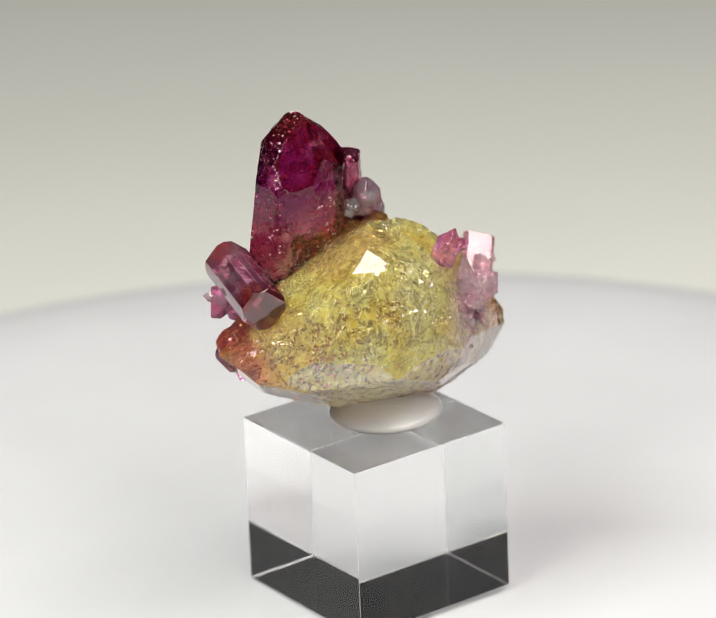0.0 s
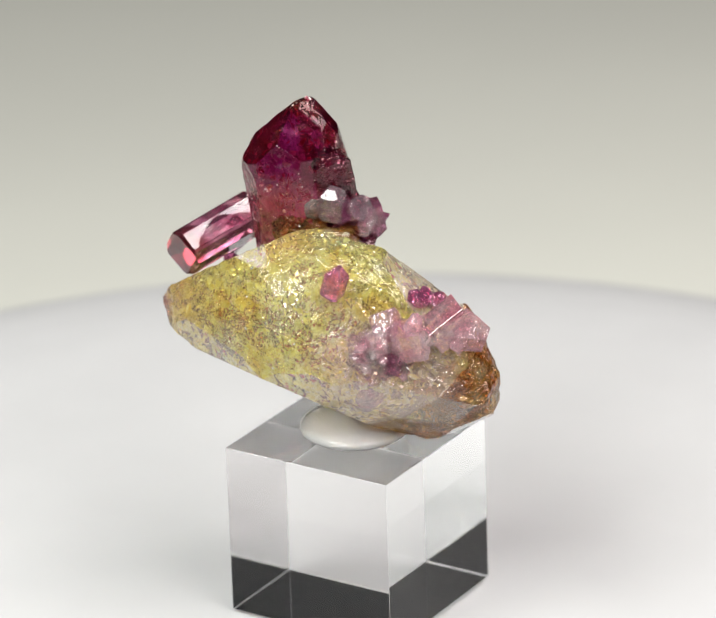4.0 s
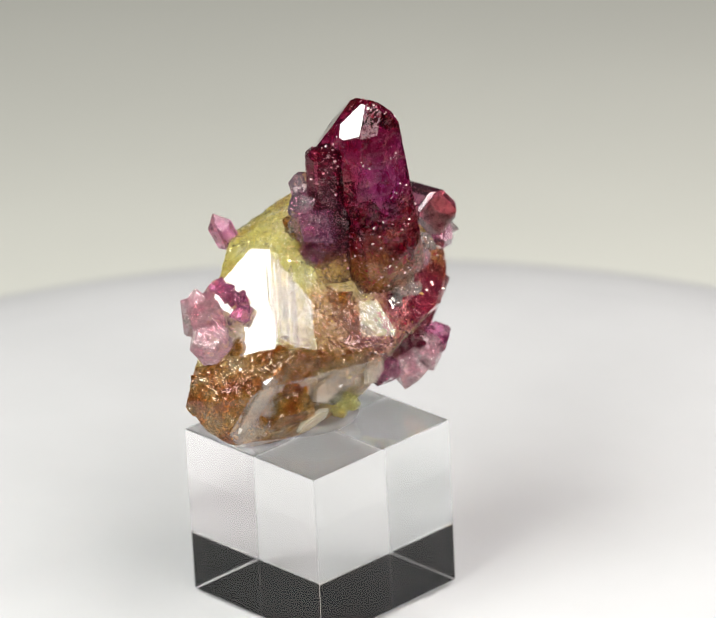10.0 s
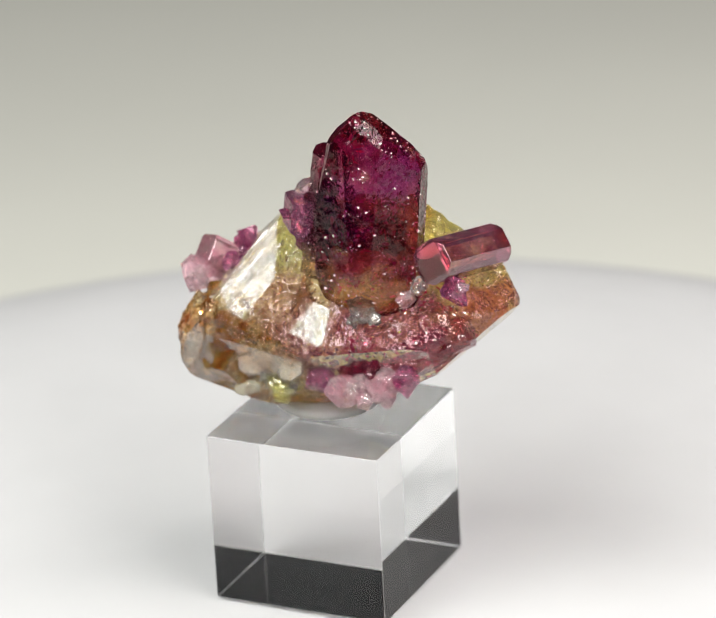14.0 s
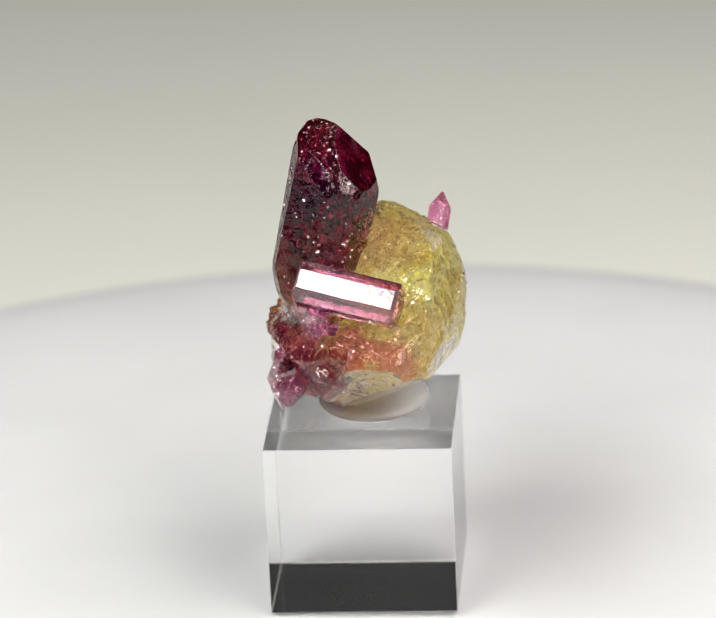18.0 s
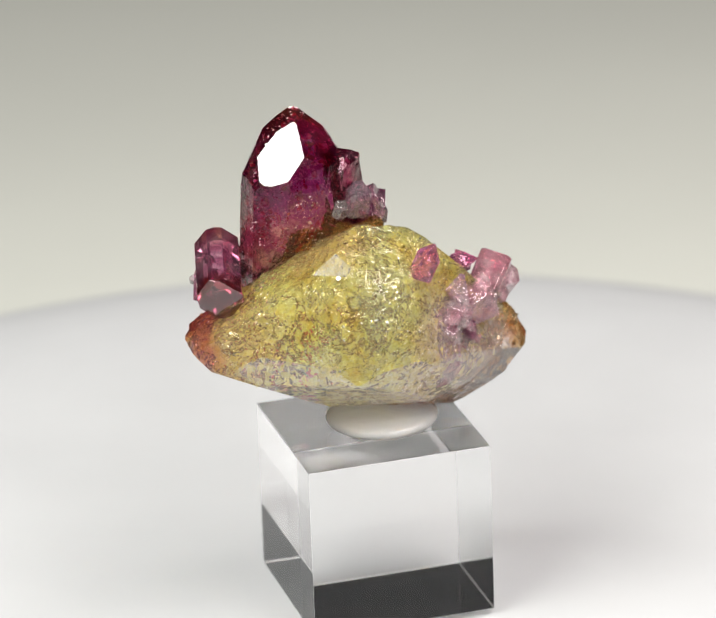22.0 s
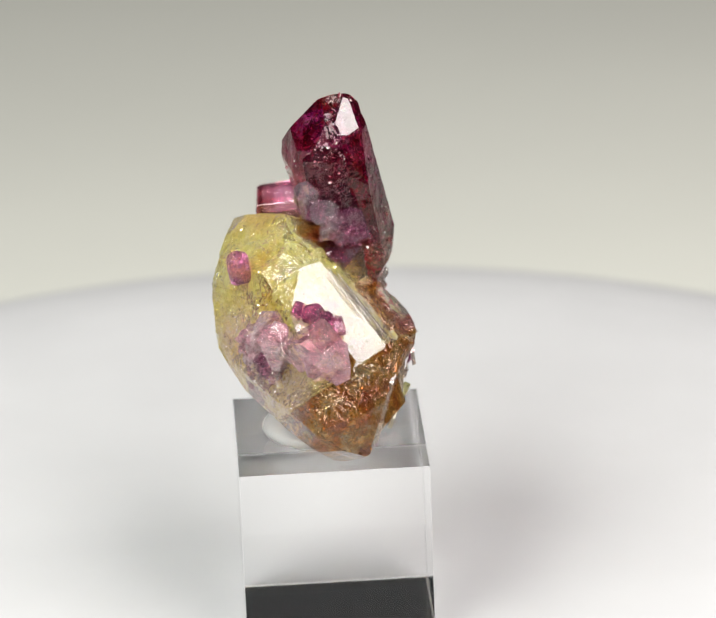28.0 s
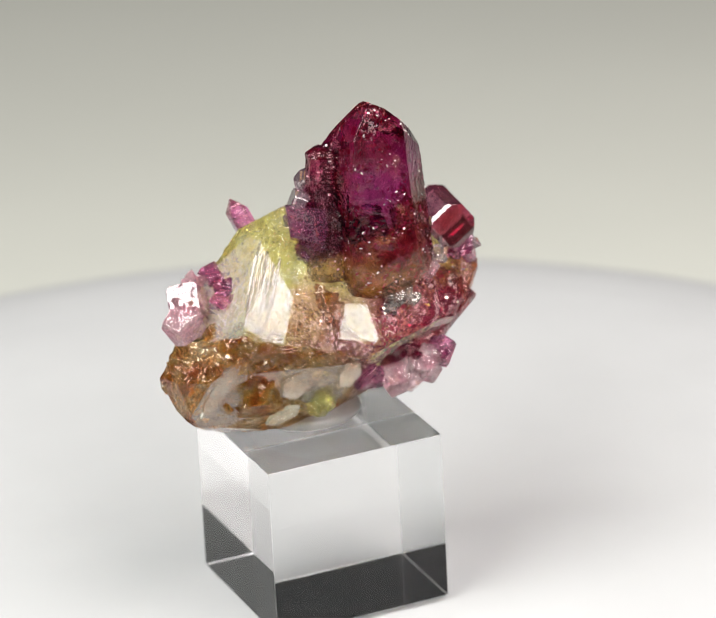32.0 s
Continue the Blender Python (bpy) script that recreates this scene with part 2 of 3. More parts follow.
def veil(name, stops, clear=0.5, scale=700):
    """A thin healed crack or fluid veil inside a crystal: part of the light passes, the rest is scattered both ways."""
    m, nodes, links, bsdf = nodes_of(name)
    n = noise_node(nodes, links, scale, 3)
    colour = ramp_node(nodes, links, n.outputs["Fac"], stops).outputs["Color"]
    links.new(colour, bsdf.inputs["Base Color"])
    bsdf.inputs["Roughness"].default_value = 0.25
    shine = nodes.new("ShaderNodeBsdfTranslucent")
    links.new(colour, shine.inputs["Color"])
    clear_light = nodes.new("ShaderNodeBsdfTransparent")
    both = nodes.new("ShaderNodeMixShader")
    both.inputs[0].default_value = 0.5
    links.new(bsdf.outputs[0], both.inputs[1])
    links.new(shine.outputs[0], both.inputs[2])
    blend = nodes.new("ShaderNodeMixShader")
    blend.inputs[0].default_value = clear
    links.new(both.outputs[0], blend.inputs[1])
    links.new(clear_light.outputs[0], blend.inputs[2])
    links.new(blend.outputs[0], nodes["Material Output"].inputs["Surface"])
    return m


YELLOW = [(0.32, (0.84, 0.58, 0.14)), (0.43, (0.91, 0.79, 0.24)), (0.56, (0.93, 0.89, 0.36)), (0.70, (0.97, 0.96, 0.64))]
CLEAR_YELLOW = [(0.38, (0.90, 0.80, 0.56)), (0.50, (0.95, 0.90, 0.72)), (0.64, (0.97, 0.95, 0.86))]
CLEAR_ORANGE = [(0.38, (0.92, 0.74, 0.56)), (0.62, (0.96, 0.90, 0.80))]
PURPLE = [(0.30, (0.09, 0.001, 0.008)), (0.46, (0.155, 0.004, 0.027)), (0.58, (0.23, 0.011, 0.070)), (0.66, (0.48, 0.11, 0.17)), (0.76, (0.84, 0.52, 0.50))]
PINK = [(0.30, (0.80, 0.36, 0.46)), (0.48, (0.90, 0.60, 0.66)), (0.66, (0.96, 0.82, 0.82))]
ORANGE = [(0.30, (0.40, 0.07, 0.015)), (0.44, (0.58, 0.19, 0.04)), (0.55, (0.75, 0.43, 0.11)), (0.68, (0.92, 0.80, 0.44))]
PALE = [(0.30, (0.94, 0.80, 0.76)), (0.60, (0.97, 0.92, 0.88))]
RED = [(0.30, (0.34, 0.03, 0.06)), (0.48, (0.52, 0.10, 0.17)), (0.68, (0.78, 0.42, 0.45))]
RED_END = [((-12, -3, 13), 8, 4, (0.36, 0.04, 0.09)), ((-14.5, -13.0, 16), 4, 3, (0.52, 0.12, 0.09)), ((-12, -20, 17), 2, 3, (0.60, 0.18, 0.14))]
ENDS = [((17, -5, 17), 2, 6, (0.93, 0.72, 0.68)), ((20, 2, 11), 5, 5, (0.90, 0.72, 0.66)), ((17, 13, 8), 4, 6, (0.78, 0.46, 0.16)), ((-6, -20, 18), 3, 5, (0.90, 0.70, 0.30)), ((1, -8, 28), 3, 5, (0.88, 0.64, 0.26)), ((11.5, -11, 23.5), 2, 5, (0.94, 0.92, 0.48)), ((8, 10, 14), 3, 5, (0.78, 0.54, 0.20)), ((1, 8, 18), 3, 5, (0.72, 0.38, 0.20)), ((-5, 6, 14.5), 3, 5, (0.62, 0.24, 0.24))] + RED_END
mat_yellow = gem("yellow_green_crystal", YELLOW, transmission=0.87, scale=200, bump=0.2, bump_scale=2600, rough=0.02, ior=1.5, zones=ENDS, flats=((0.6, 0.22),))
mat_orange = gem("orange_brown_crystal", ORANGE, ior=1.45, transmission=0.90, scale=330, rough=0.03, bump=0.12, zones=[((-8, 2, 10), 5, 7, (0.76, 0.40, 0.36)), ((2, 8, 8), 2, 6, (0.88, 0.82, 0.46)), ((21, -1, 9), 7, 5, (0.88, 0.72, 0.66))], flats=((0.6, 0.18),))
mat_purple = gem("purple_crystal", PURPLE, scale=420, transmission=0.97, rough=0.03, bump=0.05, ior=1.4, spec=0.3, zones=[((-9, -4, 36), 2, 4, (0.13, 0.002, 0.085)), ((-7, 2, 34), 2, 4, (0.15, 0.003, 0.095)), ((-1, -7, 29), 4, 4, (0.74, 0.38, 0.26)), ((-8, -1, 20), 2, 5, (0.74, 0.42, 0.20)), ((-5, 1, 22), 2, 4, (0.72, 0.42, 0.22)), ((-5, -4, 46), 2, 3, (0.42, 0.05, 0.07)), ((-11, -9, 30), 2, 5, (0.28, 0.012, 0.04))], flats=((0.45, 0.05),), along=0.35)
mat_purple_face = gem("polished_purple_face", PURPLE, transmission=0.94, bump=0.03, bump_scale=700, rough=0.03, ior=1.7, coat=0.5)
# first two zones: pale reflections on the end and lower faces, painted as colour
mat_yellow_face = gem("polished_yellow_face", CLEAR_YELLOW, transmission=0.80, scale=300, bump=0.05, bump_scale=450, rough=0.02, ior=1.7, zones=[((19, 7, 20), 6, 6, (0.94, 0.82, 0.78)), ((-13, -4, 12), 7, 4, (0.90, 0.74, 0.72)), ((18, -2, 9), 7, 5, (0.93, 0.80, 0.76))])
mat_satin = gem("satin_yellow_face", CLEAR_ORANGE, transmission=0.85, scale=300, bump=0.10, bump_scale=600, rough=0.17, ior=1.6, flats=((0.9, 0.05),))
mat_orange_face = gem("polished_orange_face", CLEAR_ORANGE, transmission=0.90, scale=260, bump=0.02, rough=0.02, ior=1.6, coat=0.4)
mat_pink = gem("pink_crystal", PINK, ior=1.45, rough=0.02, transmission=0.80, bump=0.3, flats=((0.35, 0.35),))
mat_rose = gem("rose_crystal", [(0.3, (0.36, 0.06, 0.15)), (0.5, (0.54, 0.18, 0.31)), (0.7, (0.82, 0.54, 0.60))], transmission=0.93, coat=0.4, bump=0.03, ior=1.7, zones=[((-8.9, -19, 24.6), 2, 3, (0.30, 0.02, 0.03)), ((-15.4, -5.5, 25.6), 2, 3, (0.40, 0.06, 0.08))], flats=((0.7, 0.015),))
mat_rose_pink = gem("rose_pink_crystal", [(0.3, (0.66, 0.20, 0.30)), (0.5, (0.84, 0.46, 0.52)), (0.7, (0.95, 0.78, 0.78))], transmission=0.86, coat=0.5, bump=0.03, ior=1.6, flats=((0.6, 0.08),))
mat_twin = gem("wine_crystal", [(0.3, (0.24, 0.008, 0.03)), (0.5, (0.38, 0.035, 0.11)), (0.7, (0.68, 0.28, 0.38))], transmission=0.96, ior=1.42, spec=0.3, rough=0.02, zones=[((2, 3, 20), 3, 4, (0.80, 0.58, 0.36))], flats=((0.4, 0.16),))
mat_magenta = gem("magenta_crystal", [(0.3, (0.60, 0.12, 0.32)), (0.55, (0.76, 0.28, 0.48)), (0.75, (0.90, 0.64, 0.72))], ior=1.55, rough=0.02, transmission=0.92, flats=((0.35, 0.3),))
mat_pale = gem("pale_pink_crystal", PALE, ior=1.5, transmission=0.92, rough=0.02, flats=((0.3, 0.3),))
mat_glass = gem("colourless_crystal", [(0.3, (0.76, 0.42, 0.54)), (0.7, (0.94, 0.82, 0.86))], transmission=0.90, rough=0.02, ior=1.6, bump=0.05, coat=0.3)
mat_red = gem("red_brown_crystal", RED, ior=1.5, rough=0.02, transmission=0.93, scale=300, flats=((0.42, 0.35),))
mat_veil_yellow = veil("pale_yellow_veil", [(0.3, (0.88, 0.72, 0.20)), (0.5, (0.94, 0.90, 0.42)), (0.7, (0.97, 0.97, 0.80))], 0.36)
mat_veil_orange = veil("orange_veil", [(0.3, (0.42, 0.08, 0.02)), (0.5, (0.62, 0.25, 0.05)), (0.7, (0.92, 0.78, 0.42))], 0.5)
mat_veil_red = veil("crimson_veil", [(0.3, (0.50, 0.02, 0.06)), (0.5, (0.70, 0.08, 0.20)), (0.66, (0.95, 0.72, 0.70))], 0.35)
# bright metal flecks, added on the faces to imitate sparkling glints
mat_glint = plain("glint_fleck", [(0.3, (0.90, 0.86, 0.72)), (0.7, (0.96, 0.95, 0.92))], rough=0.26, scale=900, metal=0.9)
mat_chip_yellow = plain("yellow_glassy_chip", [(0.3, (0.55, 0.38, 0.04)), (0.5, (0.80, 0.70, 0.14)), (0.7, (0.93, 0.90, 0.50))], rough=0.08, scale=700, spec=0.8)
mat_chip_orange = plain("orange_glassy_chip", [(0.3, (0.30, 0.06, 0.006)), (0.5, (0.55, 0.22, 0.03)), (0.7, (0.80, 0.58, 0.22))], rough=0.08, scale=700, spec=0.8)
# pale and pinkish flecks: glints of the purple crystals put in as colour
mat_glint_pale = plain("pale_glint_fleck", [(0.3, (0.86, 0.66, 0.68)), (0.7, (0.95, 0.90, 0.90))], rough=0.30, scale=900, spec=0.9, metal=0.35)
mat_glint_pink = plain("pinkish_glint_fleck", [(0.3, (0.62, 0.25, 0.30)), (0.7, (0.92, 0.78, 0.78))], rough=0.18, scale=900, spec=0.9)
mat_acrylic, _n, _l, _b = nodes_of("clear_acrylic")
_b.inputs["Transmission Weight"].default_value, _b.inputs["IOR"].default_value, _b.inputs["Roughness"].default_value = 1.0, 1.49, 0.0
_b.inputs["Base Color"].default_value = (0.985, 0.985, 0.985, 1)
mat_edge, _n, _l, _b = nodes_of("ground_acrylic_edge")
_b.inputs["Transmission Weight"].default_value, _b.inputs["IOR"].default_value, _b.inputs["Roughness"].default_value = 0.75, 1.45, 0.35
_b.inputs["Base Color"].default_value = (0.96, 0.96, 0.96, 1)
mat_putty, _n, _l, _b = nodes_of("clear_putty")
_b.inputs["Transmission Weight"].default_value, _b.inputs["IOR"].default_value, _b.inputs["Roughness"].default_value = 0.62, 1.26, 0.02
_grain = _n.new("ShaderNodeMapping")
_grain.inputs["Scale"].default_value, _grain.inputs["Rotation"].default_value = (1, 5, 9), (0.25, 0.1, 0.5)
_streak, _bump = noise_node(_n, _l, 130, 2), _n.new("ShaderNodeBump")
_l.new(_streak.inputs["Vector"].links[0].from_socket, _grain.inputs[0])
_l.new(_grain.outputs[0], _streak.inputs["Vector"])
_bump.inputs["Strength"].default_value, _bump.inputs["Distance"].default_value = 0.35, 0.0006
_l.new(_streak.outputs["Fac"], _bump.inputs["Height"])
_l.new(_bump.outputs["Normal"], _b.inputs["Normal"])
_b.inputs["Coat Weight"].default_value, _b.inputs["Coat Roughness"].default_value = 0.8, 0.02
_b.inputs["Base Color"].default_value = (0.97, 0.97, 0.97, 1)
mat_disc = plain("white_turntable_plastic", [(0.3, (0.47, 0.47, 0.475)), (0.7, (0.50, 0.50, 0.505))], rough=0.55, scale=40)
mat_paper = plain("warm_grey_paper", [(0.3, (0.575, 0.575, 0.525)), (0.7, (0.605, 0.605, 0.552))], rough=0.8, scale=12)
mat_room = plain("dim_room_wall", [(0.3, (0.022, 0.028, 0.042)), (0.7, (0.032, 0.039, 0.055))], rough=0.9, scale=3)

# ---- room and table ----
def slab(name, x0, x1, y0, y1, z0, z1, material, label):
    bm = bmesh.new()
    bmesh.ops.create_cube(bm, size=1, matrix=Matrix.LocRotScale(((x0 + x1) / 2, (y0 + y1) / 2, (z0 + z1) / 2), None, (x1 - x0, y1 - y0, z1 - z0)))
    return tagged(part(name, bm, material), label, name.split("_")[0], kind="structure")


TABLE = -0.028
slab("table", -0.8, 0.8, -0.8, 0.6, -0.799, TABLE, mat_paper, "pale warm grey table surface")
slab("floor", -2.0, 2.0, -2.0, 2.0, -0.85, -0.80, mat_room, "dim grey floor of the room")
slab("ceiling", -2.0, 2.0, -2.0, 2.0, 1.70, 1.75, mat_room, "dim grey ceiling of the room")
slab("wall_north", -2.0, 2.0, 2.0, 2.1, -0.85, 1.75, mat_room, "dim grey wall")
slab("wall_south", -2.0, 2.0, -2.1, -2.0, -0.85, 1.75, mat_room, "dim grey wall")
slab("wall_east", 2.0, 2.1, -2.0, 2.0, -0.85, 1.75, mat_room, "dim grey wall")
slab("wall_west", -2.1, -2.0, -2.0, 2.0, -0.85, 1.75, mat_room, "dim grey wall")

LEAN = Euler((-0.00886, 0.0047, 0)).to_matrix().to_4x4()   # the table's surface is not quite square to its axis
SEAT = Matrix.Translation((0.00371, -0.00018, 0)) @ LEAN


def lathe(profile, steps=128):
    bm = bmesh.new()
    rings = []
    for r, z in profile:
        if r <= 0:
            rings.append([bm.verts.new((0, 0, z))])
        else:
            rings.append([bm.verts.new((r * math.cos(2 * math.pi * i / steps), r * math.sin(2 * math.pi * i / steps), z)) for i in range(steps)])
    for a, b in zip(rings[:-1], rings[1:]):
        for i in range(steps):
            j = (i + 1) % steps
            q = [a[i % len(a)], a[j % len(a)], b[j % len(b)], b[i % len(b)]]
            q = list(dict.fromkeys(q))
            if len(q) > 2:
                bm.faces.new(q)
    bmesh.ops.recalc_face_normals(bm, faces=bm.faces)
    return bm


def make_turntable():
    thing = tagged(new("turntable"), "round white plastic display turntable, slowly turning", "turntable")
    bm = lathe([(0, -0.0006), (0.098, -0.0006), (0.107, -0.0009), (0.114, -0.0015), (0.1195, -0.0024), (0.1232, -0.0034), (0.1262, -0.0046), (0.1284, -0.0062), (0.1292, -0.0084), (0.1280, -0.0105), (0, -0.0105)], 180)
    bmesh.ops.transform(bm, matrix=SEAT, verts=bm.verts)
    part("platter", bm, mat_disc, thing)
    bm = lathe([(0, -0.0100), (0.075, -0.0100), (0.078, -0.014), (0.078, TABLE + 0.0005), (0, TABLE + 0.0005)], 96)
    part("drive_base", bm, mat_disc, thing)
    return thing


def make_block():
    bm = bmesh.new()
    bmesh.ops.create_cube(bm, size=1, matrix=SEAT @ pose(0, 0, TOP / 2, 0, 0, 45 - 9.115) @ Matrix.Diagonal((0.025, 0.025, TOP - 0.0002, 1)))
    low = [e for e in bm.edges if max(v.co.z for v in e.verts) < 0.002]
    for f in bmesh.ops.bevel(bm, geom=low, offset=0.00010, segments=1, profile=0.5, affect="EDGES")["faces"]:
        f.material_index = 1
    rest = [e for e in bm.edges if max(v.co.z for v in e.verts) > 0.01 and e.calc_length() > 0.01]
    for f in bmesh.ops.bevel(bm, geom=rest, offset=0.000025, segments=1, profile=0.5, affect="EDGES")["faces"]:
        f.material_index = 1
    block = part("display_block", bm, mat_acrylic)
    block.data.materials.append(mat_edge)
    return tagged(block, "clear polished acrylic cube standing on the turntable", "display stand")


def make_putty():
    bm = bmesh.new()
    bmesh.ops.create_uvsphere(bm, u_segments=48, v_segments=24, radius=1)
    for v in bm.verts:
        x, y, z = v.co
        v.co = Vector((0.0055 + 0.0076 * x, -0.0006 + 0.0074 * y, TOP + 0.0018 + 0.0020 * max(z, -0.88)))
    return tagged(part("mounting_putty", bm, mat_putty, smooth=True), "clear flattened blob of mounting putty on the block", "putty")


# ---- the mineral specimen ----
BODY_C = (6.76, -0.78, 14.86)
BODY = [(48, -10, 20.0), (-26, 58, 13.2), (132, 30, 12.3), (-132, 10, 27.6), (154, -58, 13.6), (-48, -30, 10.5), (-158, 60, 15.6), (58, 44, 13.6), (-113, -60, 12.6), (111, -16, 13.3), (-67, 16, 14.1), (-11, 10, 12.3), (179, -14, 21.3), (15, -55, 16.3), (112, 63, 12.4), (-71, -66, 10.4), (148, -33, 13.7), (145, 40, 11.5), (-24, -19, 11.0), (-32, 18, 11.6), (16, 48, 12.5), (-69, -18, 13.0), (105, -58, 15.3), (73, 28, 14.4), (-95, 1, 21.2), (-151, -43, 18.3), (10, 25, 13.6), (-32, -49, 11.2), (132, -42, 13.1), (-53, -2, 11.8)]
MAIN_C = (-5.54, -2.88, 34.36)
MAIN = [(46, 2, 7.0), (136, 13, 4.7), (-134, -2, 6.4), (-44, -13, 6.5), (126, -77, 17.4), (170, -37, 12.9), (-23, -40, 10.9), (103, -32, 13.4), (-81, -60, 14.6), (176, 8, 4.6), (-64, 78, 10.6), (-88, 41, 7.4), (60, 39, 8.4), (-18, 38, 8.0), (-89, -10, 6.8), (-140, 48, 7.4), (106, 9, 5.4), (-42, -33, 8.0), (-170, 61, 8.8), (-10, 1, 7.8), (131, -31, 12.0), (74, -64, 16.3), (32, -2, 6.8), (-146, 37, 7.4)]
BODY = worn(BODY_C, BODY, 0.3, 0.9, 2)
MAIN = worn(MAIN_C, MAIN, 0.3, 0.9, 5)
SIDE_A, SIDE_B = (52, 42, 11.8), (121, 41, 9.8)
UPPER = BODY + [SIDE_A, SIDE_B, (-62, 48, 16.0), (90, -50, 7.4)]       # with the large face under the tall crystal
LOWER = BODY + [(-90, 50, -7.5), (121, 41, 10.2)]      # the orange foot below them


def ridge_line():
    """The edge between the two large side faces: its way down, and its upper end (mm)."""
    a, b = way(*SIDE_A[:2]), way(*SIDE_B[:2])
    ridge = a.cross(b).normalized()
    ridge *= -1 if ridge.z > 0 else 1
    start = Vector((11.0, 4.4, 29.0))
    for _ in range(20):
        for n, d in ((a, SIDE_A[2]), (b, SIDE_B[2])):
            start -= n * (n.dot(start - Vector(BODY_C)) - d)
    return ridge, start


def across(ridge):
    """Along the second side face, away from the edge."""
    side = way(*SIDE_B[:2]).cross(ridge).normalized()
    return side if side.x < 0 else -side


def red_end(x):
    """The wine-red end of the large crystal."""
    return (x - Vector((-12, -3, 13))).length < 10.0 + 2 * noise.noise(x * 0.3)


def brown_side(x):
    """The brownish ground under the tall crystal."""
    return (x - Vector((0, 7, 17))).length < 6.5 + 2 * noise.noise(x * 0.3) and not red_end(x)


def bright_patch(x, n):
    """Where the side faces are whole: mirror-flat patches with broken ground between."""
    if n.dot(way(*SIDE_B[:2])) > 0.98:
        ridge, start = ridge_line()
        s, c = (x - start).dot(ridge), (x - start).dot(across(ridge))
        if c < min(5.6, 0.9 * (s - 1.0)) and s < 13.0 + 0.4 * c:
            return True
        y = x - Vector((-7.0, 4.6, 16.2))
        return abs(y.dot(ridge) + 0.2 * y.dot(across(ridge))) < 2.6 and abs(y.dot(across(ridge))) < 5.6
    if n.dot(way(*SIDE_A[:2])) > 0.98:
        return x.z > 15.5 + 1.5 * noise.noise(x * 0.5)
    return True


def clear_foot(x, n):
    """The pale clear lower faces, with a brown broken hollow in them."""
    return (x - Vector((9.1, 12.2, 10.1))).length > 2.6 + noise.noise(x * 0.7) and x.z < 12.5


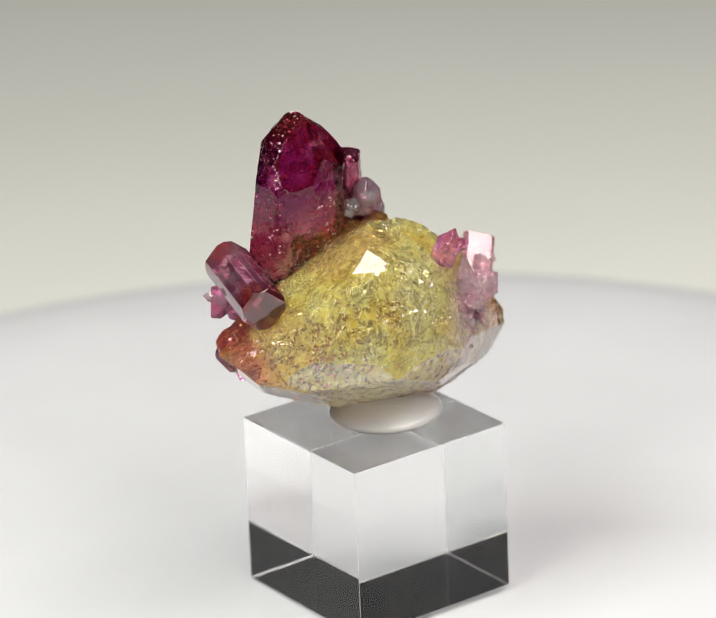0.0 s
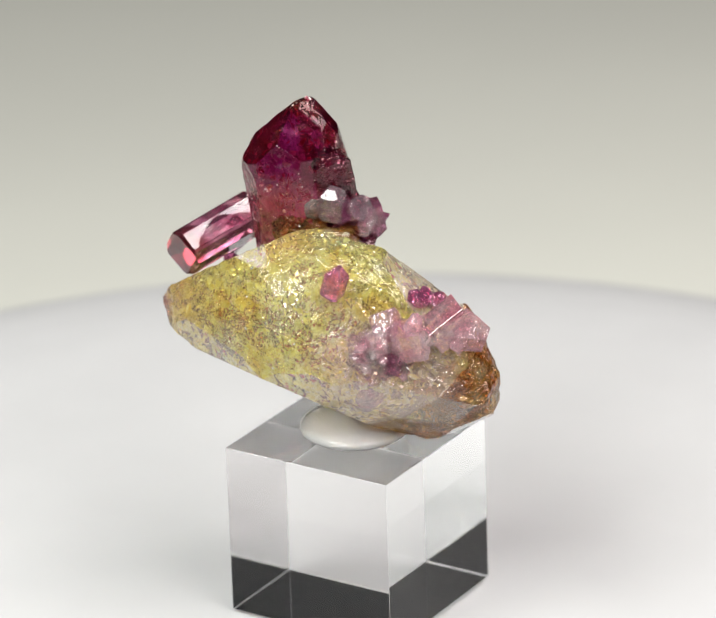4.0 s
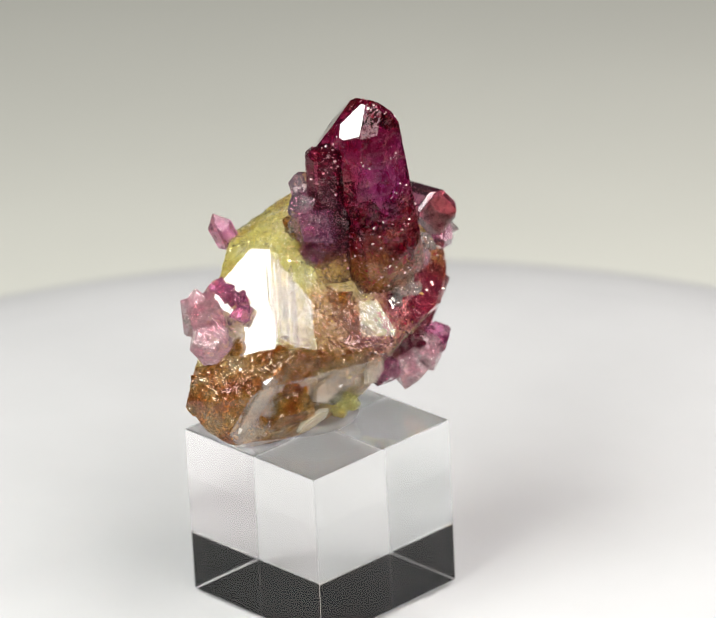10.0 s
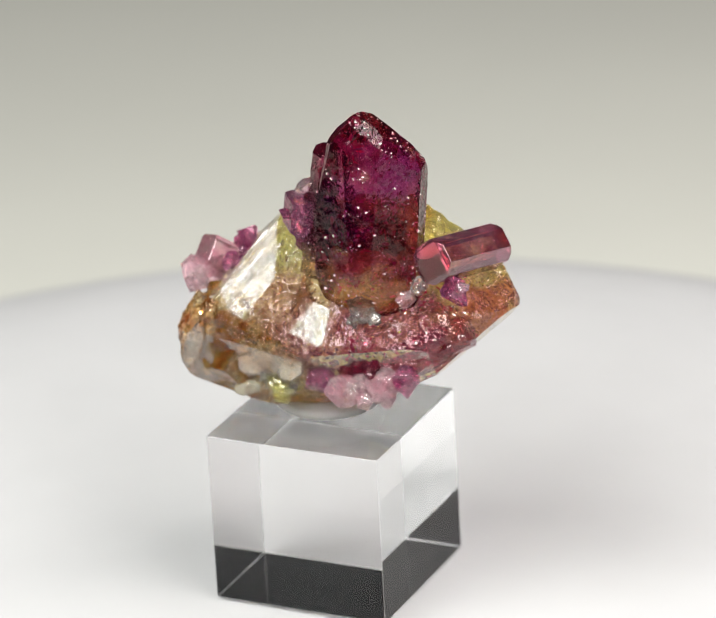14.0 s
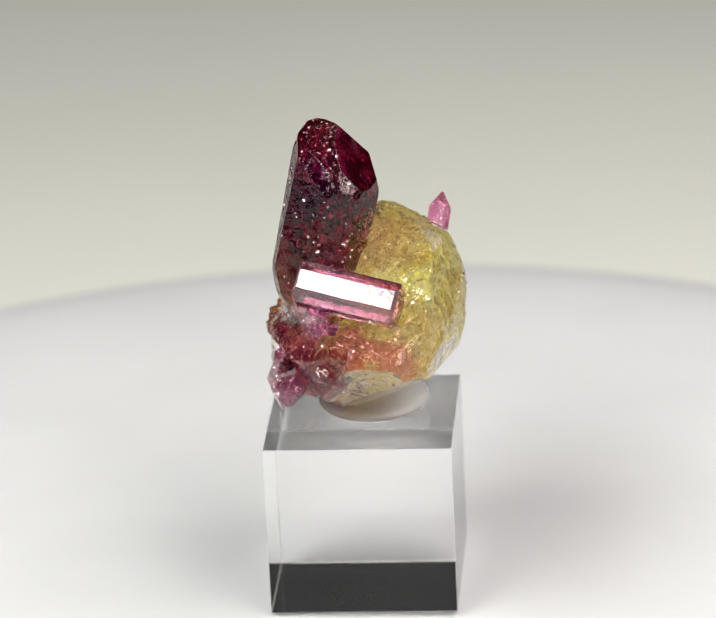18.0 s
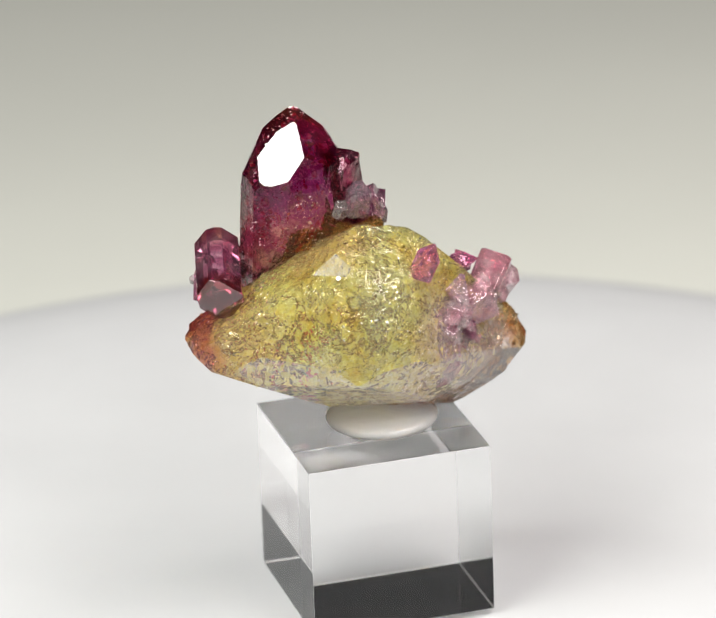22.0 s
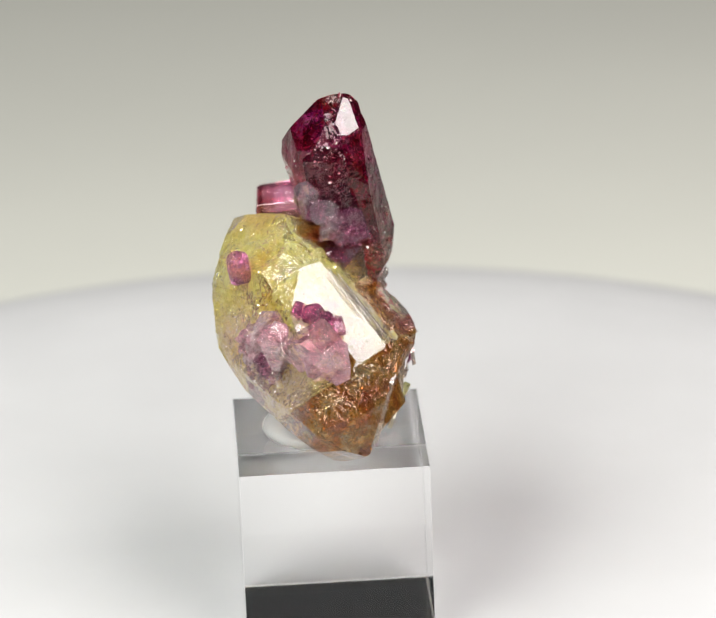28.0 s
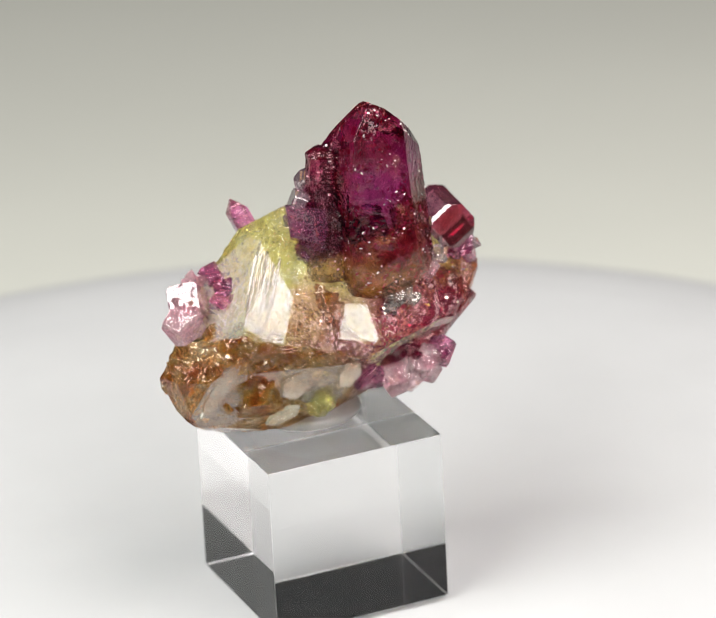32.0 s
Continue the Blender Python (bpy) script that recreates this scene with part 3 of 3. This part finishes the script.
def make_specimen():
    thing = tagged(new("mineral_specimen"), "purple and yellow-green gem crystal cluster held on the clear block", "mineral")
    thing.location = (0, 0, TOP)
    flat = [SIDE_B[:2], SIDE_A[:2], (-62, 48), (-48, -30), (-71, -66), (-113, -60), (154, -58), (15, -55), (148, -33), (-32, -49), (-69, -18), (-24, -19), (-151, -43)]
    body = part("body_crystal", etch(facets(BODY_C, UPPER, 0), 0.42, 0.42, flat, 1.5, 0, bright_patch), mat_yellow, thing, "large yellow-green crystal, etched, with flat side faces")
    part("inclusions", flakes(BODY_C, UPPER, 5600, 5, 0.12, 1.1, 0.4, 6.0, lambda x: x.z > 4.5 and not red_end(x) and not brown_side(x)), mat_veil_yellow, body, "bright flaky inclusions inside the crystal")["kind"] = "stuff"
    part("red_inclusions", flakes(BODY_C, UPPER, 260, 15, 0.12, 1.0, 0.4, 5.0, red_end), mat_veil_red, body, "crimson veils in the red end")["kind"] = "stuff"
    part("surface_specks", specks(body, 900, 18, 0.05, 0.22), mat_chip_yellow, body, "glassy chips on the etched faces")["kind"] = "stuff"
    part("glint_specks", specks(body, 2000, 19, 0.04, 0.34, 0.08, clustered), mat_glint, body, "bright flecks standing in for glints on the etched faces")["kind"] = "stuff"
    part("brown_inclusions", flakes(BODY_C, UPPER, 160, 16, 0.12, 1.0, 0.4, 5.0, brown_side), mat_veil_orange, body, "orange-brown veils")["kind"] = "stuff"
    body.data.materials.append(mat_yellow_face)
    body.data.materials.append(mat_satin)
    for f in body.data.polygons:
        if f.material_index == 1 and f.normal.dot(way(*SIDE_B[:2])) > 0.98:
            f.material_index = 2
    a, b = way(*SIDE_A[:2]), way(*SIDE_B[:2])
    ridge, start = ridge_line()
    side = across(ridge)
    rnd = random.Random(3)
    for j in range(13):
        o = start + ridge * rnd.uniform(1.8, 6.0) + side * (j * 0.30 - 0.5) + (a + b).normalized() * (-0.20 if j > 1 else -0.34)
        w = rnd.uniform(0.30, 0.55)
        part("ridge_sliver", at(prism(rnd.uniform(4.0, 9.0), w, w * 0.8, 0.2, 20, 20, 0.5, 0), o, ridge + side * rnd.uniform(-0.02, 0.02), rnd.uniform(-12, 12), b), mat_pale if j % 3 else mat_yellow_face, thing, "thin glassy rib along the crystal's edge")
    foot = part("foot_crystal", etch(facets(BODY_C, LOWER, 0), 0.42, 0.45, [(15, -55), (105, -58), (148, -33), (111, -16), (-24, -19)], seed=2, where=clear_foot), mat_orange, thing, "orange-brown crystal under the main group")
    part("inclusions", flakes(BODY_C, LOWER, 600, 6, 0.12, 1.0, 0.5, 5.0), mat_veil_orange, foot, "bright flaky inclusions")["kind"] = "stuff"
    part("surface_specks", specks(foot, 220, 22, 0.05, 0.26), mat_chip_orange, foot, "glassy chips on the broken faces")["kind"] = "stuff"
    part("glint_specks", specks(foot, 420, 23, 0.05, 0.40), mat_glint, foot, "bright flecks standing in for glints on the broken faces")["kind"] = "stuff"
    foot.data.materials.append(mat_orange_face)
    for c, turn, a, b, tilt, kind in (((12.8, 15.2, 10.6), -31, 5.2, 1.4, (112, -14), mat_orange_face), ((2.9, 11.5, 10.4), -60, 4.0, 1.9, (118, -4), mat_orange_face), ((-3.0, 9.3, 10.9), -50, 2.2, 1.8, (125, 5), mat_orange_face), ((5.6, 11.6, 5.6), -62, 3.2, 1.1, (118, -22), mat_yellow_face)):
        part("plate_crystal", shard(Vector(c) - way(*tilt) * 0.30, way(*tilt), turn, a, b, 0.5, int(a * 10)), kind, thing, "flat glassy plate on the orange foot")
    main = part("main_crystal", etch(facets(MAIN_C, MAIN, 0.13), 0.45, 0.14, [(-88, 41), (-18, 38), (60, 39)], 1.1, 3), mat_purple, thing, "upright deep purple-red crystal with a pointed top")
    part("inclusions", flakes(MAIN_C, MAIN, 520, 7, 0.12, 1.0, 0.2, 4.5, clustered), mat_veil_red, main, "pale specks inside the crystal")["kind"] = "stuff"
    part("surface_specks", specks(main, 750, 17, 0.05, 0.34, 0.05, clustered), mat_glint_pale, main, "pale flecks standing in for glints on the crystal's faces")["kind"] = "stuff"
    main.data.materials.append(mat_purple_face)
    twin = part("twin_crystal", at(etch(prism(18.9, 4.9, 4.9, 0.3, 38, 46, 0.5, 0), 0.5, 0.2, (), 1.4, 5), (0.9, 2.0, 21.4), (0.2, -3.3, 19.4), 0, way(-7, 0)), mat_twin, thing, "smaller purple crystal grown against the tall one")
    part("glint_specks", specks(twin, 150, 25, 0.05, 0.30), mat_glint_pink, twin, "pinkish flecks standing in for glints on the faces")["kind"] = "stuff"
    mid = Vector((-12.0, -12.2, 25.2))
    part("side_crystal", at(prism(7.9, 5.7, 5.5, 0.38, 27, 27, 0.4, foot=False), mid, (0.37, -0.92, -0.16), 0, way(-153, 38)), mat_rose, thing, "rose-purple crystal lying sideways, ended at both sides")
    part("knob_crystal", at(prism(4.4, 3.4, 3.1, 0.35, 35, 35, 0.7), (2.6, 0.9, 30.9), (2.2, 0.6, 1.0), 10), mat_glass, thing, "small clear blocky crystal")
    part("cap_crystal", at(prism(5.2, 3.1, 2.9, 0.25, 50, 50, 0.45), (3.3, -1.6, 30.8), (0.22, -0.05, 1.0), 0, way(45, 0)), mat_glass, thing, "small clear crystal with bright sloping faces")
    part("spike_crystal", at(prism(5.2, 2.9, 2.7, 0.25, 58, 58, 0.05), (13.5, -6.1, 24.6), (1.9, 0.5, 4.2), 20), mat_magenta, thing, "small pointed pink crystal")
    bar = part("red_bar_crystal", at(etch(prism(14.0, 4.6, 4.2, 0.3, 35, 35, 0.5, 0), 0.7, 0.16, (), 1.2, 14), (-8.4, -1.6, 9.6), (-6.6, -11.0, 6.6), 0, way(134, 25)), mat_red, thing, "long wine-red crystal along the lower edge")
    rim = part("end_crystal", at(prism(9.0, 5.4, 5.4, 0.62, 30, 30, 1.2, 0.05), (18.0, 5.4, 17.8), way(82, 34), 0, way(-8, 30)), mat_rose_pink, thing, "blocky pink crystal with bright flat faces")
    part("glint_specks", specks(rim, 60, 24, 0.05, 0.2), mat_glint, rim, "bright flecks standing in for glints on the faces")["kind"] = "stuff"
    skirt = part("shoulder_crystal", etch(chunk((0.9, 0.8, 29.6), (3.6, 3.4, 5.4), 77, 18), 0.6, 0.3, (), 1.0, 12), mat_twin, thing, "brownish purple shoulder between tall crystal and body")
    part("glint_specks", specks(skirt, 120, 27, 0.05, 0.25), mat_glint, skirt, "bright flecks standing in for glints on the faces")["kind"] = "stuff"
    lumps = [("pink", (19.4, 11.2, 17.6), 2.6), ("pink", (19.2, 2.8, 18.2), 3.0), ("pink", (17.2, -1.4, 18.0), 2.4), ("pink", (16.0, -4.0, 17.0), 2.0), ("magenta", (17.8, 0.9, 14.6), 2.5),
             ("pink", (16.6, -3.0, 14.0), 2.1), ("pink", (17.2, 0.2, 20.8), 2.0), ("magenta", (14.6, 9.2, 21.0), 1.3), ("magenta", (16.2, 6.6, 23.2), 1.1), ("pink", (16.2, -3.4, 10.0), 1.3),
             ("magenta", (15.4, -2.6, 8.4), 1.1), ("pink", (16.4, -1.4, 9.6), 1.0), ("pink", (-7.9, 3.4, 8.6), 2.3), ("magenta", (-4.8, 5.6, 9.6), 2.0), ("pink", (-11.2, 0.0, 9.0), 2.2),
             ("magenta", (-13.2, -2.2, 10.0), 1.7), ("pink", (-9.6, 2.2, 7.2), 1.3), ("magenta", (-15.4, -9.2, 22.2), 1.7), ("magenta", (3.6, -0.6, 31.2), 1.9), ("pale", (2.2, -3.6, 31.8), 1.2), ("magenta", (-13.6, -10.2, 20.6), 1.0),
             ("pale", (-12.6, -5.2, 22.6), 1.2), ("pink", (-11.6, -3.6, 21.0), 1.3), ("magenta", (3.2, 3.2, 29.4), 2.7), ("magenta", (2.4, 1.6, 25.6), 2.4), ("orange", (0.6, -2.4, 27.6), 3.0), ("orange", (4.2, -1.0, 27.6), 2.6),
             ("pale", (0.8, -0.6, 32.0), 1.6), ("orange", (-3.2, -4.4, 27.6), 2.6), ("orange", (10.0, 10.4, 14.0), 2.0), ("orange", (14.4, 10.6, 15.2), 1.9), ("pale", (-7.9, 0.4, 19.2), 1.9), ("orange", (8.5, 11.0, 9.2), 3.4), ("pale", (3.0, 9.0, 9.4), 2.3), ("pale", (-0.6, 8.2, 9.0), 1.6), ("yellow", (1.6, 8.4, 6.8), 2.2), ("orange", (12.6, 11.2, 9.0), 3.0)]
    for kind, p0, p1, n, spread, r0, r1, seed in (("orange", (1.3, 4.2, 20.0), (-0.6, 5.6, 12.6), 18, 0.9, 0.7, 1.4, 1), ("yellow", (-1.0, 5.8, 12.0), (-11.0, 0.8, 11.0), 14, 0.7, 0.6, 1.2, 2), ("orange", (13.2, 8.2, 14.0), (2.0, 6.6, 12.8), 18, 0.9, 0.8, 1.6, 3),
                                                  ("pink", (17.6, -4.6, 18.0), (18.2, 1.0, 13.0), 22, 1.0, 0.5, 1.3, 4), ("orange", (-4.5, -4.0, 25.4), (5.5, -1.0, 28.2), 16, 1.1, 0.6, 1.5, 5), ("pale", (-6.5, 2.6, 17.4), (-10.0, -0.5, 18.6), 7, 0.6, 0.5, 1.0, 6),
                                                  ("pink", (-3.5, 5.6, 9.4), (-13.0, -1.4, 9.2), 16, 1.0, 0.5, 1.2, 7), ("magenta", (13.0, 8.4, 20.6), (17.0, 5.0, 23.4), 8, 0.8, 0.5, 1.1, 8), ("orange", (6.0, 10.6, 8.0), (14.0, 11.6, 10.0), 14, 1.6, 0.6, 1.5, 9), ("pink", (16.6, -2.4, 10.6), (15.2, -3.0, 7.4), 9, 0.8, 0.4, 0.8, 10)):
        rnd = random.Random(seed)
        for j in range(n):
            f = (j + rnd.random()) / n
            c = Vector(p0).lerp(Vector(p1), f) + Vector((rnd.gauss(0, 1), rnd.gauss(0, 1), rnd.gauss(0, 1))) * spread * 0.6
            lumps.append((kind, tuple(c), rnd.uniform(r0, r1)))
    mats = {"pink": mat_pink, "magenta": mat_magenta, "pale": mat_pale, "orange": mat_orange, "yellow": mat_yellow}
    for i, (kind, c, r) in enumerate(lumps):
        if c[0] > 12 and kind != "orange":
            c = tuple(Vector(c) + (Vector((8, 0, 16)) - Vector(c)).normalized() * 1.1)
        part("small_crystal", chunk(c, (r, r, r), 40 + i, 9), mats[kind], thing, "small stunted " + kind + " crystal")
        rnd = random.Random(i)
        for j in range(3 if r > 1.6 else 0):
            n = Vector((rnd.gauss(0, 1), rnd.gauss(0, 1), rnd.gauss(0, 1))).normalized()
            q = r * rnd.uniform(0.28, 0.5)
            part("small_crystal", chunk(Vector(c) + n * r * 0.8, (q, q, q), 400 + 7 * i + j, 8), mats[kind if j else ("pale" if i % 2 else kind)], thing)
    return thing


turntable = make_turntable()
block = make_block()
putty = make_putty()
specimen = make_specimen()


def motions():
    """The turntable turns evenly, and carries all that stands on it."""
    for thing in (turntable, block, putty, specimen):
        z = thing.location.z
        slant = pose(0, 0, 0, 0, 0.85, 0) if thing == turntable else Matrix()      # the table stands a little askew
        walk(thing, [(i * 0.5, slant @ pose(0, 0, z, 0, 0, SPIN * i * 0.5)) for i in range(65)])


motions()
